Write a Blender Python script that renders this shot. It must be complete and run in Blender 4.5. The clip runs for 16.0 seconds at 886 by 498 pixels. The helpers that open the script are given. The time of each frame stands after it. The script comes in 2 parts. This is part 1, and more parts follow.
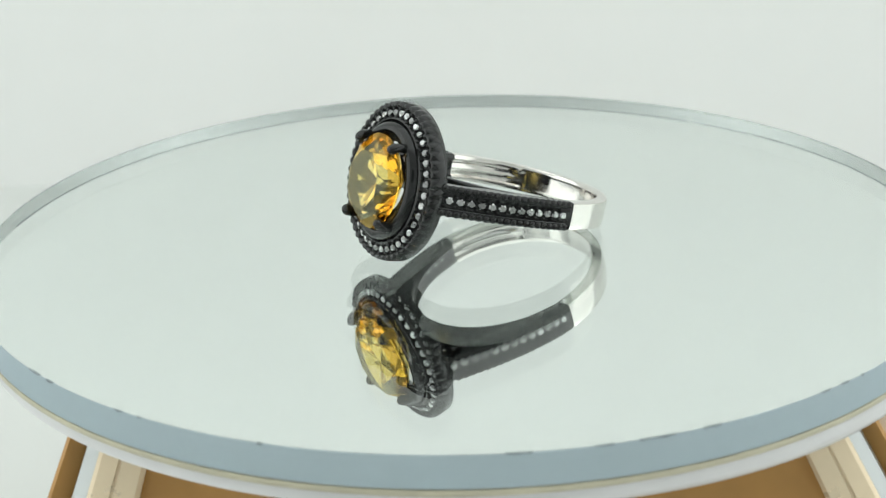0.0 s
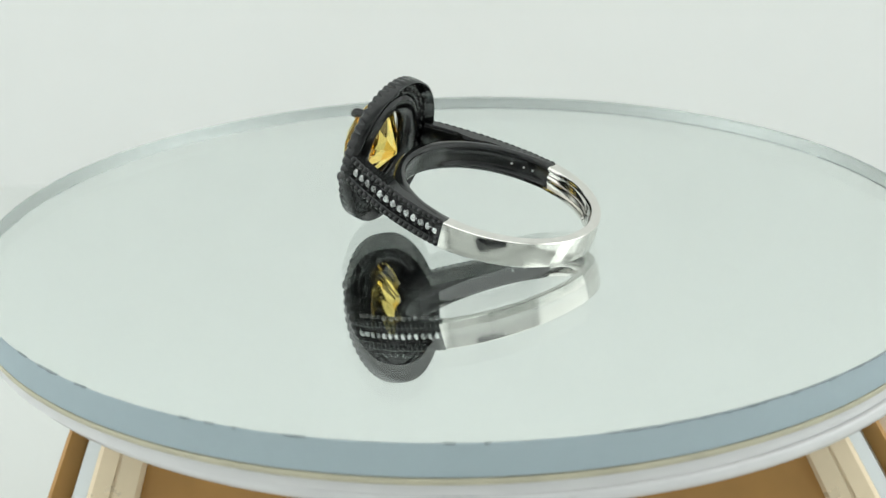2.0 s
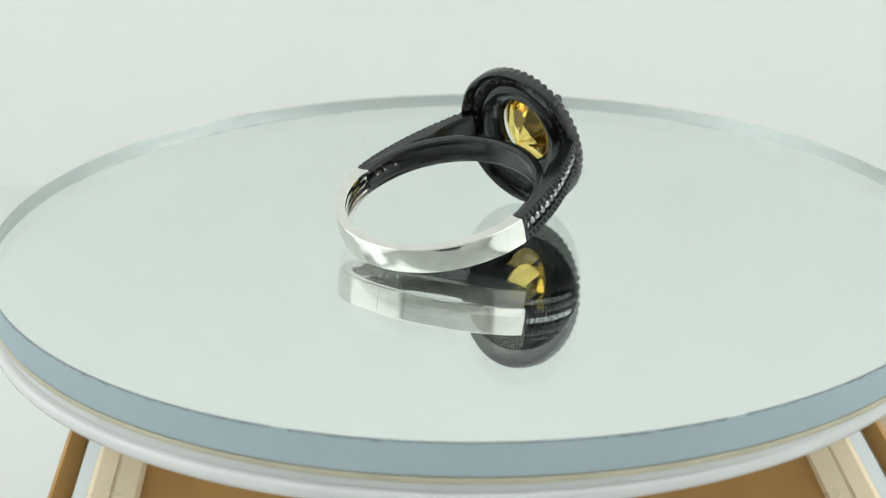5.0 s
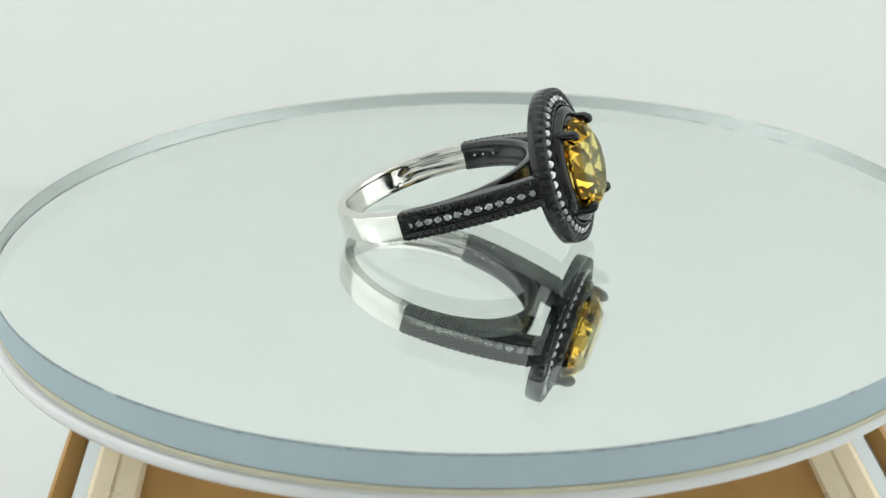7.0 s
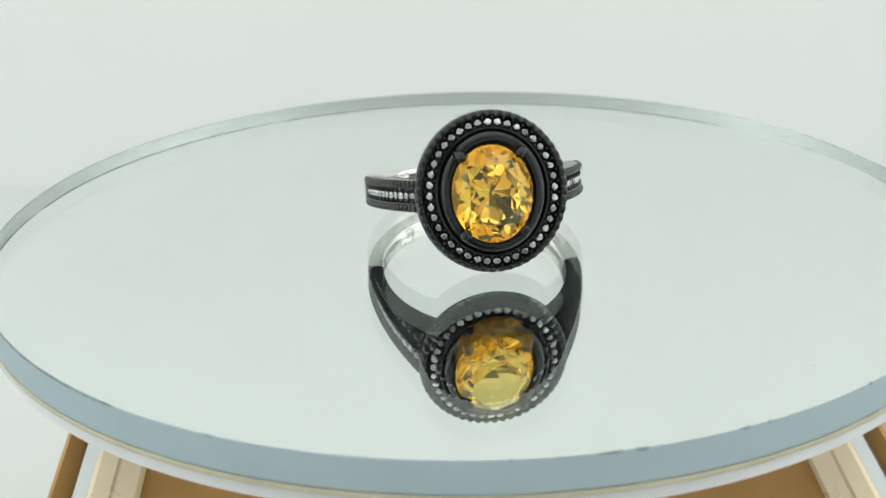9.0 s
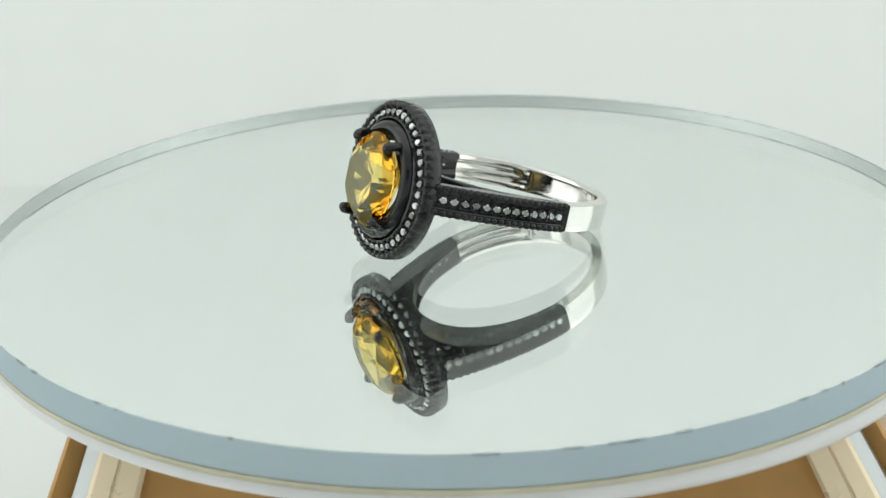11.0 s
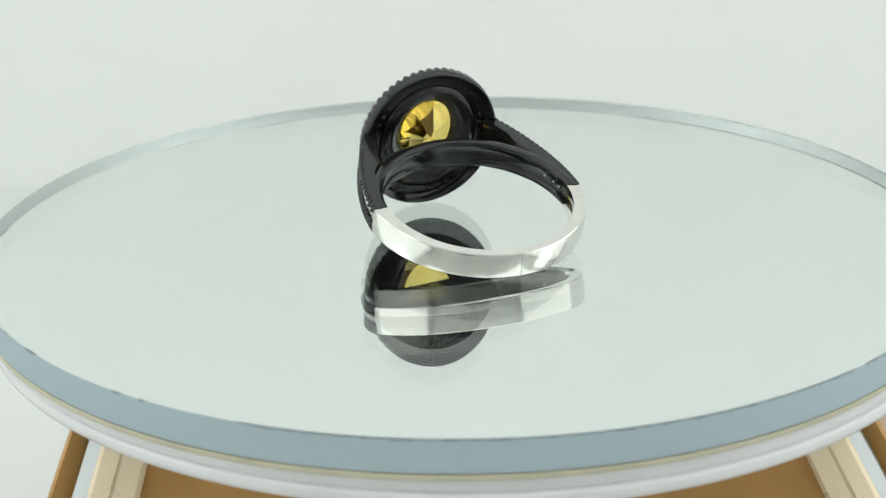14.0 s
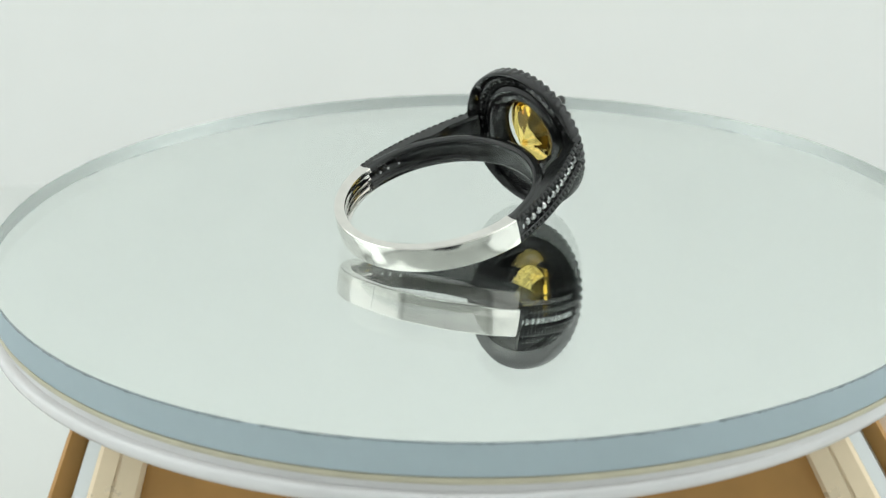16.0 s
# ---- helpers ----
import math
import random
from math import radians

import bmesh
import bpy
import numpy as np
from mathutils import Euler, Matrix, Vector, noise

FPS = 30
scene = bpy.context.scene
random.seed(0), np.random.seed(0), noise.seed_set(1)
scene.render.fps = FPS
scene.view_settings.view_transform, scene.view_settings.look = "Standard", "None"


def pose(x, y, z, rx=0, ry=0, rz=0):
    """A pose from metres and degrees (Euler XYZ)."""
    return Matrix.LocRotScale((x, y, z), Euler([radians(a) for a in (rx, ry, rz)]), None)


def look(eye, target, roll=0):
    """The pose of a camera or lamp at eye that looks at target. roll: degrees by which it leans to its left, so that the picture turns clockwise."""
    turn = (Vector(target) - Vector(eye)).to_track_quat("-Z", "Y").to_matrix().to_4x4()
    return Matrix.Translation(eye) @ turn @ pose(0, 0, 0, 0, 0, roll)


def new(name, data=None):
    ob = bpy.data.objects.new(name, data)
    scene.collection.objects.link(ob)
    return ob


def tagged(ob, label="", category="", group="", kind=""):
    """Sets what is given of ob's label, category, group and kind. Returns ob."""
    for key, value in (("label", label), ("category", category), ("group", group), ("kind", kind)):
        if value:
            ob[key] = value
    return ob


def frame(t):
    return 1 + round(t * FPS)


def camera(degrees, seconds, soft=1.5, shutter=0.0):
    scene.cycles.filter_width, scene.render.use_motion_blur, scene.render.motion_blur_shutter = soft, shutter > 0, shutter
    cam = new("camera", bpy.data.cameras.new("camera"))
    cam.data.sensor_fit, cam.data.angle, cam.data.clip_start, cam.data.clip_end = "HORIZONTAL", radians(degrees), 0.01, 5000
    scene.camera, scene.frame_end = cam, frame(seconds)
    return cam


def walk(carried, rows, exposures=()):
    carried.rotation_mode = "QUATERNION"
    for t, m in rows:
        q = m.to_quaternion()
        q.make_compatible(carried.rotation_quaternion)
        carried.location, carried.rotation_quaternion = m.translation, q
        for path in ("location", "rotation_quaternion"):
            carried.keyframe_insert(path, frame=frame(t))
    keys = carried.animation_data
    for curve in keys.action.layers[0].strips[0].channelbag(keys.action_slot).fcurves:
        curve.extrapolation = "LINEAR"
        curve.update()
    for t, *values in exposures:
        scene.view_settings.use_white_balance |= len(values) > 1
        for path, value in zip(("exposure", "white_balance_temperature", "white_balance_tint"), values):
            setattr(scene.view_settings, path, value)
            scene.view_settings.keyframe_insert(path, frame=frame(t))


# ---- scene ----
# the camera stands still
cam = camera(24.51, 16.0, 1.2)
EYE = Vector((0.0, -0.19841, 0.07453))
VIEW = look(EYE, EYE + Vector((-0.01352, 0.93332, -0.35880)), -0.992)
cam.data.dof.use_dof, cam.data.dof.focus_distance, cam.data.dof.aperture_fstop = True, 0.203, 54.0
walk(cam, [(0.0, VIEW), (16.0, VIEW)], [(0.0, 0.0), (16.0, 0.0)])

# ---- light: a white photo tent with lamps ----
world = bpy.data.worlds.new("world")
world.use_nodes = True
world.node_tree.nodes["Background"].inputs[0].default_value = (0.90, 1.0, 0.93, 1)
world.node_tree.nodes["Background"].inputs[1].default_value = 0.3
scene.world = world


def lamp(name, eye, target, sx, sy, watts, colour=(0.95, 1.0, 0.985)):
    data = bpy.data.lights.new(name, "AREA")
    data.shape, data.size, data.size_y, data.energy, data.color = "RECTANGLE", sx, sy, watts, colour
    ob = new(name, data)
    ob.matrix_world = look(eye, target)
    return ob


lamp("tent_lamp_top", (0, 0.0, 0.345), (0, 0.0, 0), 0.56, 0.36, 0.64)
for side in (-1, 1):
    lamp("tent_side_diffuser", (side * 0.385, -0.08, 0.14), (0, -0.08, 0.14), 0.52, 0.36, 0.53)
    lamp("tent_lamp_side", (side * 0.30, 0.0, 0.235), (0, 0, 0.01), 0.10, 0.12, 0.05)


# ---- materials ----
def material(name, colour, rough=0.5, metal=0.0, ior=1.5, trans=0.0, spec=0.5):
    m = bpy.data.materials.new(name)
    m.use_nodes = True
    b = m.node_tree.nodes["Principled BSDF"]
    b.inputs["Base Color"].default_value = (*colour, 1)
    b.inputs["Roughness"].default_value = rough
    b.inputs["Metallic"].default_value = metal
    b.inputs["IOR"].default_value = ior
    b.inputs["Transmission Weight"].default_value = trans
    b.inputs["Specular IOR Level"].default_value = spec
    return m


def vary(m, scale, spread, rough=0.0, bump=0.0, detail=4.0, stretch=(1, 1, 1)):
    """Noise at two scales on colour, roughness and relief."""
    nt = m.node_tree
    b = nt.nodes["Principled BSDF"]
    tc, mp = nt.nodes.new("ShaderNodeTexCoord"), nt.nodes.new("ShaderNodeMapping")
    mp.inputs["Scale"].default_value = stretch
    nt.links.new(tc.outputs["Object"], mp.inputs["Vector"])
    n1, n2 = nt.nodes.new("ShaderNodeTexNoise"), nt.nodes.new("ShaderNodeTexNoise")
    for n, s in ((n1, scale), (n2, scale * 0.13)):
        n.inputs["Scale"].default_value = s
        n.inputs["Detail"].default_value = detail
        nt.links.new(mp.outputs["Vector"], n.inputs["Vector"])
    add = nt.nodes.new("ShaderNodeMath")
    add.operation = "ADD"
    nt.links.new(n1.outputs["Fac"], add.inputs[0])
    nt.links.new(n2.outputs["Fac"], add.inputs[1])
    ramp = nt.nodes.new("ShaderNodeMapRange")
    ramp.inputs["From Min"].default_value, ramp.inputs["From Max"].default_value = 0.6, 1.4
    ramp.inputs["To Min"].default_value, ramp.inputs["To Max"].default_value = 1 - spread, 1 + spread
    nt.links.new(add.outputs[0], ramp.inputs["Value"])
    mul = nt.nodes.new("ShaderNodeVectorMath")
    mul.operation = "SCALE"
    mul.inputs[0].default_value = b.inputs["Base Color"].default_value[:3]
    nt.links.new(ramp.outputs[0], mul.inputs["Scale"])
    nt.links.new(mul.outputs[0], b.inputs["Base Color"])
    if rough:
        r = nt.nodes.new("ShaderNodeMapRange")
        base = b.inputs["Roughness"].default_value
        r.inputs["From Min"].default_value, r.inputs["From Max"].default_value = 0.3, 0.7
        r.inputs["To Min"].default_value, r.inputs["To Max"].default_value = max(base - rough, 0.0), base + rough
        nt.links.new(n1.outputs["Fac"], r.inputs["Value"])
        nt.links.new(r.outputs[0], b.inputs["Roughness"])
    if bump:
        bp = nt.nodes.new("ShaderNodeBump")
        bp.inputs["Strength"].default_value = bump
        bp.inputs["Distance"].default_value = 0.0001
        nt.links.new(n1.outputs["Fac"], bp.inputs["Height"])
        nt.links.new(bp.outputs["Normal"], b.inputs["Normal"])
    return m


def glass(name, colour, ior, rough=0.0):
    m = bpy.data.materials.new(name)
    m.use_nodes = True
    nt = m.node_tree
    nt.nodes.clear()
    g, out = nt.nodes.new("ShaderNodeBsdfGlass"), nt.nodes.new("ShaderNodeOutputMaterial")
    g.inputs["Color"].default_value = (*colour, 1)
    g.inputs["IOR"].default_value, g.inputs["Roughness"].default_value = ior, rough
    nt.links.new(g.outputs[0], out.inputs["Surface"])
    return m


SILVER = vary(material("polished_silver", (0.70, 0.676, 0.642), 0.13, 1.0), 900, 0.09, 0.06, 0.08)
BLACK = vary(material("black_rhodium", (0.009, 0.0096, 0.0096), 0.15, 0.0, spec=0.40), 1800, 0.2, 0.05)
# three tints of one stone imitate light taking longer paths inside it
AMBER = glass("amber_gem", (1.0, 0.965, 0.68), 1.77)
LOWER_TINT = glass("amber_lower_tint", (1.0, 0.82, 0.37), 1.77)
SIDE_TINT = glass("amber_side_tint", (1.0, 0.74, 0.27), 1.77)
DIAMOND = glass("diamond", (0.98, 0.98, 0.98), 2.2)
nt = DIAMOND.node_tree
mix, gl = nt.nodes.new("ShaderNodeMixShader"), nt.nodes.new("ShaderNodeBsdfGlossy")
gl.inputs["Color"].default_value, gl.inputs["Roughness"].default_value = (0.85, 0.85, 0.85, 1), 0.16
mix.inputs[0].default_value = 0.58
info, ramp = nt.nodes.new("ShaderNodeObjectInfo"), nt.nodes.new("ShaderNodeMapRange")
ramp.inputs["To Min"].default_value, ramp.inputs["To Max"].default_value = 0.22, 0.78
nt.links.new(info.outputs["Random"], ramp.inputs["Value"])
nt.links.new(ramp.outputs[0], gl.inputs["Color"])
nt.links.new(nt.nodes["Glass BSDF"].outputs[0], mix.inputs[1])
nt.links.new(gl.outputs[0], mix.inputs[2])
nt.links.new(mix.outputs[0], nt.nodes["Material Output"].inputs["Surface"])
CLEAR = glass("clear_glass", (0.975, 0.995, 0.985), 1.5)
MIRROR = material("mirror_silvering", (0.845, 0.853, 0.847), 0.0, 1.0)
EDGE = vary(material("ground_glass_edge", (0.58, 0.665, 0.71), 0.5), 900, 0.05, 0.08, 0.1)
nt = EDGE.node_tree
mix, tl = nt.nodes.new("ShaderNodeMixShader"), nt.nodes.new("ShaderNodeBsdfTranslucent")
tl.inputs["Color"].default_value = (0.88, 0.94, 0.97, 1)
mix.inputs[0].default_value = 0.6
nt.links.new(nt.nodes["Principled BSDF"].outputs[0], mix.inputs[1])
nt.links.new(tl.outputs[0], mix.inputs[2])
nt.links.new(mix.outputs[0], nt.nodes["Material Output"].inputs["Surface"])
FROSTED = glass("frosted_glass", (0.96, 0.985, 0.98), 1.5, 0.38)
CHIP = material("chipped_glass", (0.25, 0.29, 0.315), 0.4)
GLUE = vary(material("cream_adhesive", (0.60, 0.56, 0.42), 0.4), 300, 0.16, 0.05, 0.2)
PLASTIC = vary(material("white_plastic", (0.77, 0.76, 0.77), 0.12), 220, 0.05, 0.05, 0.22)
GOLD = vary(material("pale_gold_lacquer", (0.78, 0.64, 0.45), 0.35, 0.3), 400, 0.06, 0.08, 0.05)
BROWN = vary(material("bronze_gold_panel", (0.44, 0.235, 0.07), 0.38, 0.35), 300, 0.12, 0.08, 0.08)
GREY = material("plain_grey", (0.55, 0.57, 0.57), 0.3, 0.5)
FLOORCLOTH = vary(material("white_floor_cloth", (0.66, 0.675, 0.655), 0.9), 60, 0.02, 0.0, 0.02)
TENT = vary(material("white_tent_cloth", (0.872, 0.882, 0.872), 0.9), 60, 0.015, 0.0, 0.02)
DUST = material("grey_dust", (0.35, 0.36, 0.35), 0.9)
TIP_GLINTS = material("painted_tip_glints", (0.75, 0.76, 0.75), 0.25)
DARK = material("black_hood", (0.012, 0.013, 0.019), 0.5)

MM = 0.001


# ---- mesh helpers ----
def part(name, bm, mat, parent=None, label="", smooth=True, angle=40):
    """Links a bmesh, modelled in millimetres, as one mesh object."""
    bmesh.ops.recalc_face_normals(bm, faces=bm.faces)
    for e in bm.edges:
        e.smooth = not (len(e.link_faces) == 2 and e.calc_face_angle(0) > radians(angle))
    for f in bm.faces:
        f.smooth = smooth
    bm.transform(Matrix.Scale(MM, 4))
    me = bpy.data.meshes.new(name)
    bm.to_mesh(me)
    bm.free()
    me.materials.append(mat)
    ob = new(name, me)
    if parent:
        ob.parent = parent
    if label:
        ob["label"] = label
    return ob


def loft(rings, closed=False, caps=True, bm=None):
    """Skins a list of closed loops of points."""
    bm = bm or bmesh.new()
    vs = [[bm.verts.new(p) for p in r] for r in rings]
    n = len(rings[0])
    pairs = list(zip(vs, vs[1:])) + ([(vs[-1], vs[0])] if closed else [])
    for a, b in pairs:
        for i in range(n):
            bm.faces.new((a[i], a[(i + 1) % n], b[(i + 1) % n], b[i]))
    if caps and not closed:
        bm.faces.new(vs[0])
        bm.faces.new(list(reversed(vs[-1])))
    return bm


def lathe(profile, n=128, closed=True):
    """Turns a profile of (radius, z) about z."""
    rings = []
    for i in range(n):
        a = 2 * math.pi * i / n
        rings.append([(r * math.cos(a), r * math.sin(a), z) for r, z in profile])
    return loft(rings, closed=True)


def disc(profile, n=256):
    """A solid of turned steps (radius, z) with flat ends."""
    rings = []
    for r, z in profile:
        rings.append([(r * math.cos(2 * math.pi * i / n), r * math.sin(2 * math.pi * i / n), z) for i in range(n)])
    return loft(rings)


def oval(profile, n=160, wave=None):
    """Turns a profile of (x, half width, half height and, if off centre, its rise) into an oval ring round x."""
    rings = []
    for i in range(n):
        a = 2 * math.pi * i / n
        ring = []
        for k, (x, p, q, *up) in enumerate(profile):
            w = wave(k, a) if wave else 0.0
            ring.append((x, (p + w) * math.cos(a), (q + w) * math.sin(a) + (up[0] if up else 0)))
        rings.append(ring)
    return loft(rings, closed=True)


def ball(bm, c, r, seg=8, rings=5, squash=(1, 1, 1)):
    m = Matrix.Translation(c) @ Matrix.Diagonal((*squash, 1))
    bmesh.ops.create_uvsphere(bm, u_segments=seg, v_segments=rings, radius=r, matrix=m)


def box(bm, lo, hi):
    c = [(a + b) / 2 for a, b in zip(lo, hi)]
    s = [b - a for a, b in zip(lo, hi)]
    bmesh.ops.create_cube(bm, size=1, matrix=Matrix.Translation(c) @ Matrix.Diagonal((*s, 1)))


# ---- the tent: floor, walls and ceiling ----
FLOOR = -60.0


def tent():
    bm = bmesh.new()
    box(bm, (-395, -420, FLOOR - 5), (395, 190, FLOOR))
    tagged(part("floor", bm, FLOORCLOTH, smooth=False), "white cloth floor of the photo tent", "floor", kind="structure")
    bm = bmesh.new()
    box(bm, (-400, 190, FLOOR - 5), (400, 195, 355))
    tagged(part("wall_north", bm, TENT, smooth=False), "plain white cloth back wall of the tent", "wall", kind="structure")
    bm = bmesh.new()
    box(bm, (-400, -425, FLOOR - 5), (400, -420, 355))
    tagged(part("wall_south", bm, TENT, smooth=False), "plain white cloth front wall of the tent", "wall", kind="structure")
    for name, x in (("wall_west", -400), ("wall_east", 395)):
        bm = bmesh.new()
        box(bm, (x, -420, FLOOR - 5), (x + 5, 190, 355))
        tagged(part(name, bm, TENT, smooth=False), "plain white cloth side wall of the tent", "wall", kind="structure")
    bm = bmesh.new()
    box(bm, (-400, -425, 355), (400, 195, 360))
    tagged(part("ceiling", bm, TENT, smooth=False), "plain white cloth ceiling of the tent", "ceiling", kind="structure")


tent()


def camera_body():
    """The dark body of the camera behind its lens, seen only as a reflection."""
    ob = new("camera_body")
    tagged(ob, "matt black camera body facing the turntable", "camera")
    bm = bmesh.new()
    box(bm, (-64, -245, 68), (64, -212, 146))
    bmesh.ops.bevel(bm, geom=bm.edges[:], offset=15, segments=4, affect="EDGES")
    part("body", bm, DARK, ob)
    bm = lathe([(22, 0), (24, 1), (24, 14), (20, 14)], 48)
    bm.transform(Matrix.Translation((0, -202, 79)) @ Matrix.Rotation(radians(90 - 20), 4, "X") @ Matrix.Translation((0, 0, -2)))
    part("lens_barrel", bm, DARK, ob)
    bm = lathe([(0.01, FLOOR), (30, FLOOR), (30, FLOOR + 4), (6, FLOOR + 6), (6, 90), (0.01, 90)], 32)
    bm.transform(Matrix.Translation((0, -229, 0)))
    part("stand", bm, PLASTIC, ob, "white stand")


camera_body()


# ---- the pedestal under the turntable ----
def flared(poly, top, bottom, bm=None):
    """An upright prism whose plan widens downwards."""
    rings = []
    for z in (top, bottom):
        s, d = 1 + 0.0132 * (-6 - z), 1 + 0.008 * (-6 - z)
        rings.append([(-8 + (x + 8) * s, y * d, z) for x, y in poly])
    return loft(rings, bm=bm)


def pedestal():
    stand = new("pedestal")
    tagged(stand, "flared gold and bronze pedestal under the turntable", "pedestal")
    top, low = -6.2, FLOOR
    part("front_panel", flared([(-28.8, -33), (28.8, -33), (28.8, -31), (-28.8, -31)], top, low), BROWN, stand, "bronze panel", False)
    part("back_panel", flared([(-28.8, 31), (28.8, 31), (28.8, 33), (-28.8, 33)], top, low), BROWN, stand, "bronze panel", False)
    corner = [(28.5, -30.5), (28.5, -34.5), (28.9, -35), (30.75, -35), (30.8, -34.7), (31.0, -34.7), (31.05, -34.97), (32.6, -34.6), (32.95, -34.2), (33.2, -30.5)]
    for sx in (1, -1):
        for sy in (1, -1):
            part("pillar", flared([(sx * x, sy * y) for x, y in corner], top, low), GOLD, stand, "pale gold grooved pillar", False)
        # pillar's side face, its reflection of the white surroundings painted as plain grey
        strip = [(32.9, -33.8), (34.2, -33.2), (34.4, -30.4), (33.1, -30.4)]
        part("side_strip", flared([(sx * x, y) for x, y in strip], top, low), GREY, stand, "grey strip with a white reflection painted in", False)
        side = [(34.3, -31.6), (36.0, -32.6), (36.3, -32.2), (36.3, 32), (34.3, 32)]
        part("side_panel", flared([(sx * x, y) for x, y in side], top, low), BROWN, stand, "bronze side panel", False)
    rim = part("rim", lathe([(30, -4.65), (49.2, -4.65), (49.4, -4.75), (49.5, -4.95), (49.5, -5.5), (49.3, -6.0), (48.8, -6.25), (30, -6.25)], 256), PLASTIC, stand, "glossy white plastic rim", angle=60)
    rim.matrix_basis = pose(-0.0003, 0, 0.0002, 0, 0.35, 0)
    part("hub", lathe([(0.01, -6.2), (26, -6.2), (26, -12), (0.01, -12)], 48), GREY, stand, "", False)
    return stand


pedestal()

# ---- the turntable: white plate, glued mirror disc, slightly out of true ----
TILT = Vector((-0.01119, -0.00223, 1)).normalized()
LEAN = Matrix.Translation((-0.00065, -0.00067, 0)) @ Vector((0, 0, 1)).rotation_difference(TILT).to_matrix().to_4x4()
RADIUS, THICK = 50.0, 3.12


def turntable():
    table = new("mirror_turntable")
    tagged(table, "round mirror glass turntable on a white plate", "turntable")
    R, T = RADIUS, THICK
    p = part("plate", lathe([(0.01, -T - 0.3), (R - 0.6, -T - 0.3), (R - 0.45, -T - 0.5), (R - 0.42, -T - 2.0), (0.01, -T - 2.0)], 256), PLASTIC, table, "glossy white plastic plate", angle=60)
    g = part("glass", disc([(R - 0.05, 0), (R - 0.05, -T)]), CLEAR, table, "clear glass disc", angle=25)
    s = part("silvering", disc([(R - 0.08, -T + 0.06), (R - 0.08, -T + 0.03)]), MIRROR, table, "mirror coating", angle=25)
    e = part("glass_edge", lathe([(R - 0.04, -0.01), (R - 0.01, -0.02), (R, -0.06), (R, -T), (R - 0.04, -T)], 256), EDGE, table, "blue-grey ground edge", angle=60)
    g.data.materials.append(FROSTED)
    for f in g.data.polygons:
        f.material_index = 0 if abs(f.normal.z) > 0.5 else 1
    a = part("adhesive", lathe([(40, -T - 0.01), (R - 0.4, -T - 0.01), (R - 0.4, -T - 0.1), (R - 0.03, -T - 0.14), (R - 0.02, -T - 0.2), (R - 0.02, -T - 0.66), (R - 0.2, -T - 0.8), (R - 1.2, -T - 0.84), (40, -T - 0.84)], 256), GLUE, table, "cream adhesive seam", angle=60)
    # dark nicks along the upper edge of the glass
    bm = bmesh.new()
    rnd = random.Random(4)
    phi = -180.0
    while phi < 180:
        step = rnd.uniform(0.4, 2.6)
        chance = 0.96 if -12 < phi < 166 else 0.6 if -88 < phi < -48 else 0.12
        if rnd.random() < chance:
            rows = []
            for k in range(5):
                q = radians(phi + step * k / 4)
                h = (0.07 + 0.12 * rnd.random() ** 2) * (0.4 if k in (0, 4) else 1)
                c, d = math.cos(q), math.sin(q)
                rows.append([(r * c, r * d, z) for r, z in ((R - 0.16, 0.004), (R + 0.004, -0.015), (R + 0.004, -0.015 - h), (R - 0.16, -h))])
            loft(rows, bm=bm)
        phi += step
    n = tagged(part("chipped_rim", bm, CHIP, table, "dark chips along the glass edge"), kind="stuff")
    # specks of dust on the glass
    bm = bmesh.new()
    for k in range(9):
        q, r = rnd.uniform(0, 6.28), rnd.uniform(15, 47)
        ball(bm, (r * math.cos(q), r * math.sin(q), 0.03), rnd.uniform(0.04, 0.09), 6, 4, (1, rnd.uniform(0.5, 1.6), 0.4))
    w = tagged(part("dust", bm, DUST, table, "grey specks of dust"), kind="stuff")
    for ob in (p, g, s, e, a, n, w):
        ob.matrix_basis = LEAN
    return table


table = turntable()

# ---- the ring ----
HALO = 12.12     # back of the halo along the ring's own x
JOINTS = {1: 95.6, -1: 98.0}     # where silver meets black on either side, degrees from the head


def hole(a):
    """Radius of the round finger hole, which sits off centre towards the back."""
    return 9.62 - 0.84 * math.cos(radians(a))


def gem(scale_x, a, b, crown, pavilion, table_r=0.64, n=8, bm=None):
    """A faceted oval stone, girdle at x = 0, table towards +x."""
    bm = bm or bmesh.new()
    rnd = random.Random(11)
    def ring(count, off, r, x):
        for i in range(count):
            t = 2 * math.pi * (i + off) / count
            if 0.1 < r < 0.95:
                t += rnd.uniform(-0.07, 0.07)
                r = r * (1 + rnd.uniform(-0.012, 0.012))
            bm.verts.new((x * scale_x, a * r * math.cos(t), b * r * math.sin(t)))
    ring(n, 0.5, table_r, crown)
    ring(n, 0.0, 0.87, crown * 0.60)
    ring(2 * n, 0.5, 0.985, 0.16)
    ring(4 * n, 0.0, 1.0, 0.08)
    ring(4 * n, 0.0, 1.0, -0.08)
    ring(4 * n, 0.5, 0.86, -pavilion * 0.20)
    ring(n, 0.25, 0.62, -pavilion * 0.46)
    ring(n, 0.75, 0.52, -pavilion * 0.55)
    ring(4, 0.5, 0.05, -pavilion)
    bmesh.ops.convex_hull(bm, input=bm.verts)
    # every second pavilion rib lies a little deeper
    for v in bm.verts:
        if abs(v.co.x + pavilion * 0.55 * scale_x) < 0.01:
            v.co.y, v.co.z = v.co.y * 0.91, v.co.z * 0.91
    return bm


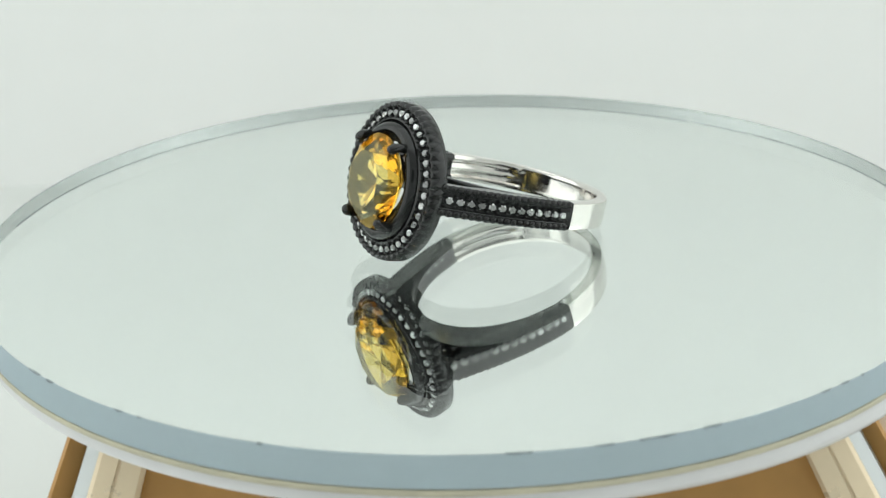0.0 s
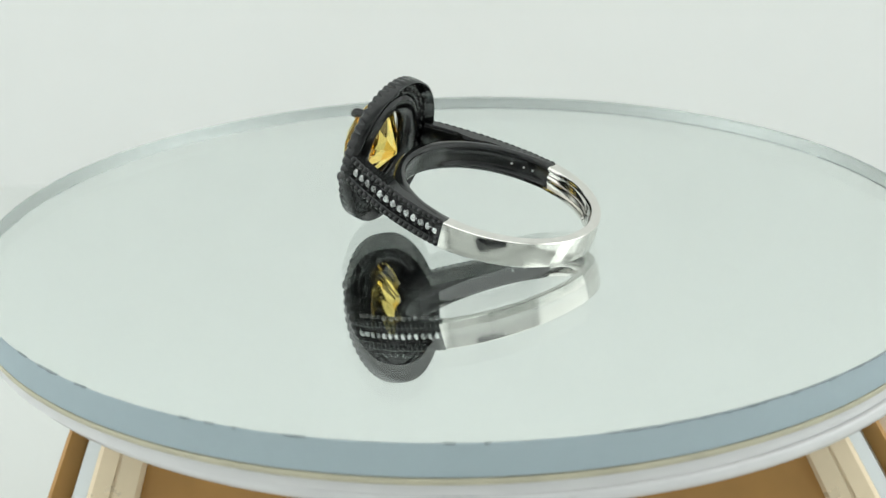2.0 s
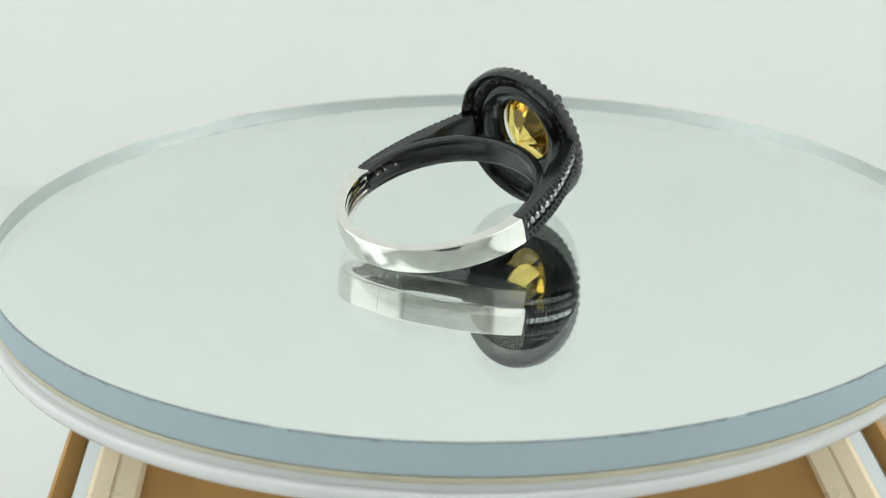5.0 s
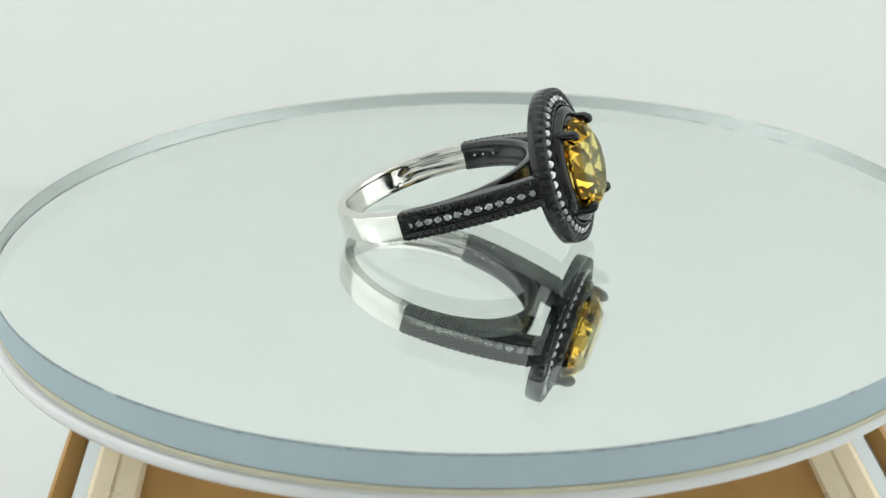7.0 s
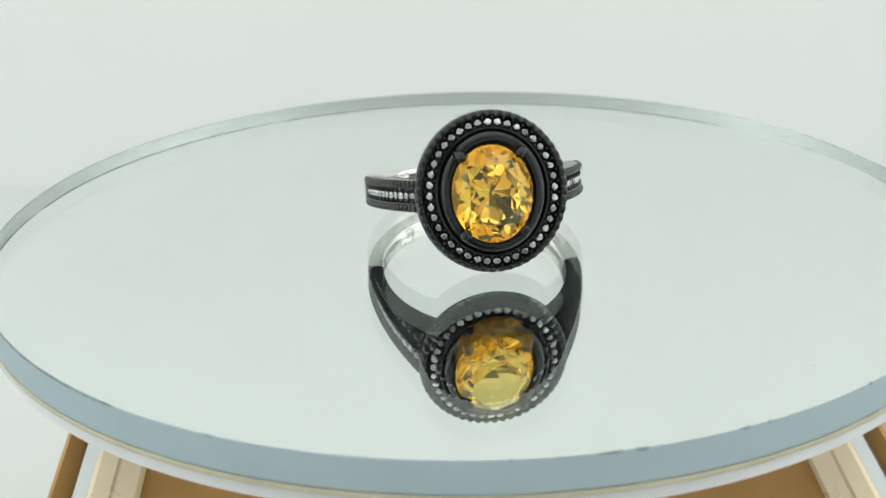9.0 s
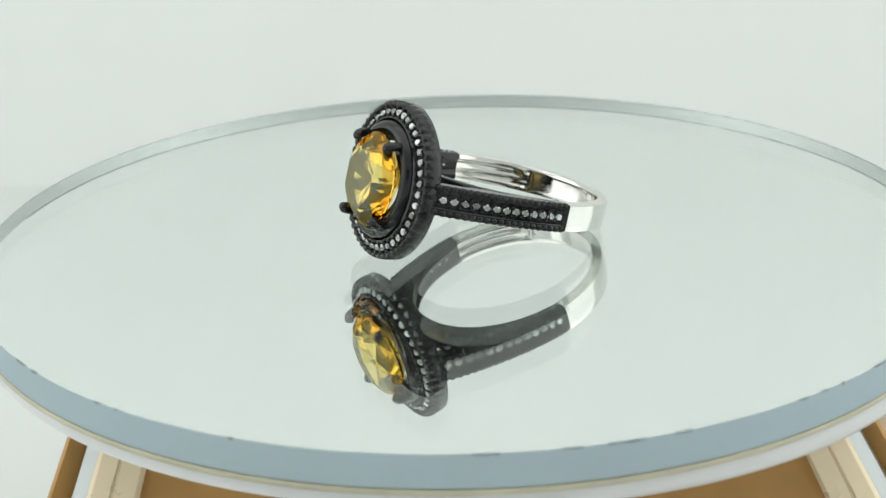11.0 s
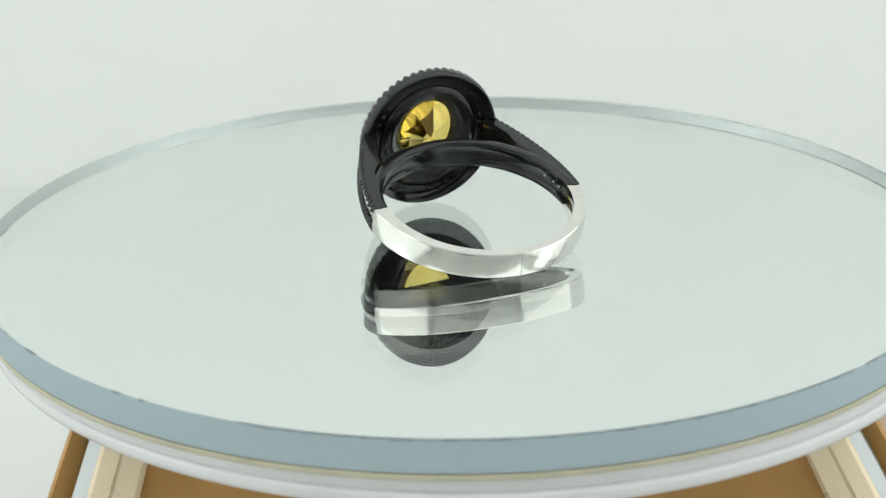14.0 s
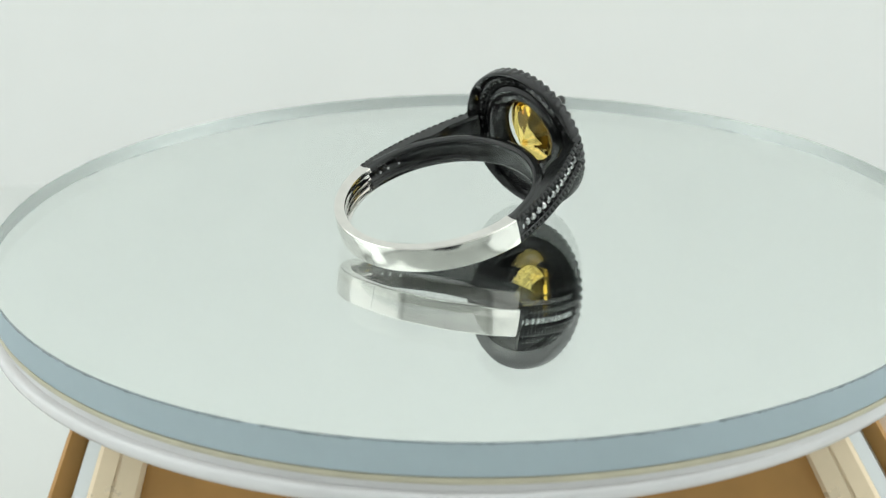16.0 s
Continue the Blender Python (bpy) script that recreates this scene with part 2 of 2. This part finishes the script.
def small_diamond():
    bm = bmesh.new()
    for r, x, n, off in ((0.29, 0.20, 7, 0.5), (0.47, 0.05, 7, 0.0), (0.47, 0.0, 7, 0.0), (0.02, -0.34, 3, 0)):
        for i in range(n):
            t = 2 * math.pi * (i + off) / n
            bm.verts.new((x, r * math.cos(t), r * math.sin(t)))
    bmesh.ops.convex_hull(bm, input=bm.verts)
    return bm


def arm_path(s, side):
    """Point, outward normal and tangent of a shoulder's centre line."""
    b = radians(JOINTS[side])
    p0, p1, p2 = Vector((10.52 * math.cos(b), 10.52 * math.sin(b))), Vector((5.2, 10.45)), Vector((12.6, 6.75))
    p = p0 * (1 - s) ** 2 + p1 * 2 * s * (1 - s) + p2 * s * s
    d = ((p1 - p0) * (1 - s) + (p2 - p1) * s).normalized()
    nrm = Vector((-d.y, d.x))
    return Vector((p.x, side * p.y, 0)), Vector((nrm.x, side * nrm.y, 0)), Vector((d.x, side * d.y, 0))


def ring_thing():
    ring = new("ring")
    tagged(ring, "black and silver ring with oval amber stone on mirror", "ring")
    # polished half of the band, thin at the back, hollowed inside near the joints
    rings = []
    n = 96
    first, last = JOINTS[1], 360 - JOINTS[-1]
    for i in range(n + 1):
        a = first + (last - first) * i / n
        u = min(a - first, last - a)
        dent = 0.40 * max(0.0, min(1.0, (46 - u) / 11.0)) ** 0.7
        c, s = math.cos(radians(a)), math.sin(radians(a))
        q, o = hole(a), 11.40 - 0.18 * c
        prof = [(q + 0.04, -1.2), (q + 0.14, -1.375), (o - 0.16, -1.375), (o - 0.06, -1.29), (o - 0.02, -1.0), (o, -0.55), (o + 0.01, 0.0), (o, 0.55), (o - 0.02, 1.0), (o - 0.06, 1.29), (o - 0.16, 1.375), (q + 0.14, 1.375), (q + 0.04, 1.2),
                (q, 0.95), (q + dent, 0.78), (q + dent * 1.1, 0.3), (q + dent * 0.7, 0.0), (q + dent * 1.1, -0.3), (q + dent, -0.78), (q, -0.95)]
        rings.append([(r * c, r * s, z) for r, z in prof])
    shank = part("shank", loft(rings), SILVER, ring, "polished silver shank", angle=35)
    # fine solder seam across the back of the shank
    a = radians(181.8)
    bm = bmesh.new()
    box(bm, (11.5, -0.02, -1.25), (11.597, 0.02, 1.1))
    bm.transform(Matrix.Rotation(a, 4, "Z"))
    part("solder_seam", bm, GREY, shank, "fine grey seam line", False)
    # hallmark inside the shank
    part("hallmark", hallmark_mesh(), BLACK, shank, "stamped mark", False)
    # black inner arch that closes the finger hole, hollowed between two lips
    rings = []
    for i in range(97):
        a = -JOINTS[-1] + (JOINTS[1] + JOINTS[-1]) * i / 96
        c, s = math.cos(radians(a)), math.sin(radians(a))
        near = JOINTS[1 if a > 0 else -1] - abs(a)
        h = 1.40 + 0.07 * min(1.0, near / 10)
        q = hole(a)
        o = q + 1.55 - 0.42 * min(1.0, near / 12)
        d = 0.34 * min(1.0, max(0.2, (abs(a) - 8) / 30.0))
        prof = [(q + 0.02, -h + 0.34), (q + 0.10, -h + 0.14), (q + 0.28, -h), (o - 0.3, -h), (o - 0.08, -h + 0.12), (o, -h + 0.4), (o, h - 0.4), (o - 0.08, h - 0.12), (o - 0.3, h), (q + 0.28, h), (q + 0.10, h - 0.14), (q + 0.02, h - 0.34),
                (q, h - 0.5), (q + d * 0.8, h - 0.68), (q + d, 0.3), (q + d, -0.3), (q + d * 0.8, 0.68 - h), (q, 0.5 - h)]
        rings.append([(r * c, r * s, z) for r, z in prof])
    part("gallery_arch", loft(rings), BLACK, ring, "", angle=50)
    diamond_mesh = bead_mesh = None
    for side in (1, -1):
        rings = []
        for i in range(49):
            s = i / 48
            p, nr, _ = arm_path(s, side)
            h = 1.44 + 0.09 * s
            t = 0.78 - 0.12 * s
            arch = hole(math.degrees(math.atan2(abs(p.y), p.x))) + 1.0
            fill = min(1.0, max(0.0, (0.78 - s) / 0.20))
            w = max(0.05, (p.length - t - 0.1 - arch) * fill) if s < 0.78 else 0.05
            w = min(w, p.length - t - 0.6 - (arch - 1.0))
            prof = [(t - 0.22, -h), (t - 0.08, -h + 0.12), (t - 0.08, -0.80), (t - 0.14, -0.72), (t - 0.46, -0.66), (t - 0.46, 0.66), (t - 0.14, 0.72), (t - 0.08, 0.80), (t - 0.08, h - 0.12), (t - 0.22, h),
                    (-t - w + 0.12, h), (-t - w, h - 0.12), (-t - w - 0.1, h - 0.45), (-t - w - 0.1, 0.45 - h), (-t - w, 0.12 - h), (-t - w + 0.12, -h)]
            rings.append([tuple(p + nr * u + Vector((0, 0, v))) for u, v in prof])
        arm = part("shoulder", loft(rings), BLACK, ring, "black shoulder with a row of small diamonds", angle=35)
        for v in (-1, 1):
            for i in range(20):
                s = 0.025 + 0.93 * i / 19
                p, nr, tg = arm_path(s, side)
                c = p + nr * (0.56 - 0.12 * s + 0.06 * min(1.0, s * 6)) + Vector((0, 0, v * (1.13 + 0.09 * s)))
                if bead_mesh is None:
                    bm = bmesh.new()
                    ball(bm, (0, 0, 0), 0.36, 10, 7, (0.90, 1.10, 1.10))
                    b = part("milgrain_bead", bm, BLACK, arm)
                    bead_mesh = b.data
                else:
                    b = new("milgrain_bead", bead_mesh)
                    b.parent = arm
                b.matrix_basis = Matrix.Translation(c * MM) @ Matrix((nr, tg, Vector((0, 0, 1)))).transposed().to_4x4()
        bm = bmesh.new()
        for i in range(14):
            s = 0.02 + 0.93 * (i + 0.0) / 13
            p, nr, _ = arm_path(s, side)
            for v in (-1, 1):
                ball(bm, p + nr * (0.60 - 0.12 * s) + Vector((0, 0, v * 0.46)), 0.19, 8, 5)
        tagged(part("bead_setting", bm, BLACK, arm), kind="stuff")
        for i in range(13):
            s = 0.055 + 0.86 * i / 12
            p, nr, tg = arm_path(s, side)
            m = Matrix((nr, tg, Vector((0, 0, 1)))).transposed().to_4x4()
            m = Matrix.Translation((p + nr * (0.44 - 0.12 * s)) * MM) @ m @ Matrix.Rotation(i * 1.3, 4, "X") @ Matrix.Scale(1.0, 4)
            if diamond_mesh is None:
                d = part("diamond", small_diamond(), DIAMOND, arm, "", False)
                diamond_mesh = d.data
            else:
                d = new("diamond", diamond_mesh)
                d.parent = arm
            d.matrix_basis = m
    # halo: scalloped outer rim, channel, inner rim, hollow back
    x = HALO
    prof = [(x - 0.28, 7.35, 7.85), (x - 0.16, 7.52, 8.0), (x + 0.62, 7.57, 8.03), (x + 1.16, 7.46, 7.92), (x + 1.44, 7.26, 7.76), (x + 1.52, 7.0, 7.55), (x + 1.34, 6.76, 7.36), (x + 1.02, 6.70, 7.30),
            (x + 1.40, 5.76, 6.46), (x + 1.75, 5.66, 6.38), (x + 1.8, 5.4, 6.18), (x + 0.9, 5.3, 6.1), (x + 0.55, 5.5, 6.3), (x + 0.6, 6.6, 7.2), (x - 0.12, 7.1, 7.62)]
    waves = {3: 0.09, 4: 0.17, 5: 0.13}
    def wave(k, a):
        return waves.get(k, 0) * (abs(math.sin(a * 26)) - 0.5) * 2
    halo = part("halo", oval(prof, 416, wave), BLACK, ring, "black scalloped oval halo set with small diamonds", angle=55)
    count = 40
    bm = bmesh.new()
    for i in range(count):
        t = 2 * math.pi * i / count
        tilt = Vector((0.9, 0.43 * math.cos(t), 0.43 * math.sin(t)))
        m = Matrix.Translation(Vector((x + 1.44, 6.22 * math.cos(t), 6.88 * math.sin(t))) * MM) @ Vector((1, 0, 0)).rotation_difference(tilt).to_matrix().to_4x4() @ Matrix.Rotation(i * 0.7, 4, "X") @ Matrix.Scale(0.88, 4)
        d = new("diamond", diamond_mesh)
        d.parent, d.matrix_basis = halo, m
        t += math.pi / count
        for k in (-1, 1):
            ball(bm, (x + 1.47 - 0.2 * k, (6.22 + 0.42 * k) * math.cos(t), (6.88 + 0.42 * k) * math.sin(t)), 0.22, 6, 4)
    tagged(part("bead_setting", bm, BLACK, halo), kind="stuff")
    # pin holes behind the small stones
    bm = bmesh.new()
    for i in range(count):
        t = 2 * math.pi * i / count
        ball(bm, (x + 0.52, 6.05 * math.cos(t), 6.75 * math.sin(t)), 0.27, 8, 5, (0.8, 1, 1))
    tagged(part("pin_rivet", bm, BLACK, halo), kind="stuff")
    # pale balls paint the glints of diamond tips in drilled holes
    bm = bmesh.new()
    for a in (74, 82, 88, -74, -82, -88):
        q = hole(a) + 0.22
        ball(bm, (q * math.cos(radians(a)), q * math.sin(radians(a)), 0.1), 0.13, 6, 4)
    tagged(part("pin_glint", bm, TIP_GLINTS, ring, "tips of diamonds in drilled holes, painted pale as glints"), kind="stuff")
    # cup that carries the stone
    cup = [(x + 0.5, 5.35, 6.15), (x + 1.8, 5.22, 6.02), (x + 2.25, 5.02, 5.84), (x + 2.46, 4.75, 5.56), (x + 2.52, 4.42, 5.22), (x + 2.46, 4.14, 4.94), (x + 2.15, 3.92, 4.72), (x + 1.85, 3.6, 4.4), (x + 1.62, 3.2, 3.95, 0.15),
           (x + 1.5, 2.9, 3.6, 0.42), (x + 1.15, 2.9, 3.6, 0.42), (x + 0.88, 3.08, 3.78, 0.4), (x + 0.5, 3.6, 4.5, 0.1), (x + 0.15, 4.5, 5.3), (x + 0.3, 5.1, 5.9)]
    part("cup", oval(cup, 128), BLACK, ring, "black oval cup", angle=50)
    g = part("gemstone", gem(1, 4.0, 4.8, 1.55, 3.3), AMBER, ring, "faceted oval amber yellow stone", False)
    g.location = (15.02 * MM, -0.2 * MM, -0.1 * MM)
    # tints stand in for longer light paths: lower facets golden, girdle and crown sides a deeper orange
    g.data.materials.append(LOWER_TINT)
    g.data.materials.append(SIDE_TINT)
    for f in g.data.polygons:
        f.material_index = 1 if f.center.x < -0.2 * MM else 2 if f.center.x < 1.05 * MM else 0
    for sy in (1, -1):
        for sz in (1, -1):
            rows = ((13.0, 1.09, 0.42), (14.2, 1.09, 0.44), (15.1, 1.08, 0.47), (15.5, 1.06, 0.50), (15.75, 1.02, 0.54), (15.95, 0.97, 0.50), (16.06, 0.94, 0.36), (16.1, 0.92, 0.12))
            loops = []
            for px, k, r in rows:
                c = Vector((px, sy * 2.88 * k - 0.2, sz * 3.72 * k - 0.1))
                ax = Vector((0, sy * 2.88, sz * 3.72)).normalized()
                tip = min(1.0, max(0.0, (px - 15.1) / 1.1))
                u = (ax * (1 - 0.6 * tip) + Vector((1, 0, 0)) * 0.7 * tip).normalized()
                v = Vector((1, 0, 0)).cross(ax)
                loops.append([tuple(c + (u * math.cos(j * math.pi / 6) + v * math.sin(j * math.pi / 6)) * r) for j in range(12)])
            part("prong", loft(loops), BLACK, ring, "", angle=60)
    return ring


def hallmark_mesh():
    """A framed stamp of two plain bars inside the shank."""
    bm = bmesh.new()
    for a0, a1, z0, z1 in ((212, 217, 0.15, 0.28), (212, 217, -0.28, -0.15), (213, 214, -0.1, 0.1), (215, 216, -0.1, 0.1)):
        for k in range(4):
            b0, b1 = a0 + (a1 - a0) * k / 4, a0 + (a1 - a0) * (k + 1) / 4
            loops = []
            for a in (b0, b1):
                c, s = math.cos(radians(a)), math.sin(radians(a))
                loops.append([(r * c, r * s, z) for r, z in ((hole(a0) + 0.05, z0), (hole(a0) + 0.05, z1), (hole(a0) - 0.02, z1), (hole(a0) - 0.02, z0))])
            loft(loops, bm=bm)
    return bm


ring = ring_thing()
SEAT = Matrix.Translation((0.00268, 0.00091, 0.00453)) @ pose(0, 0, 0, 0, 0, 214.86) @ pose(0, 0, 0, 0, -15.34, 0) @ pose(0, 0, 0, 1.2, 0, 0)


# ---- motion: the turntable turns evenly and carries the ring ----
TURN = 0.5760


def motions():
    spin = [(i * 0.25, Matrix.Rotation(-TURN * i * 0.25, 4, "Z")) for i in range(65)]
    walk(table, spin)
    walk(ring, [(t, m @ SEAT) for t, m in spin])


motions()
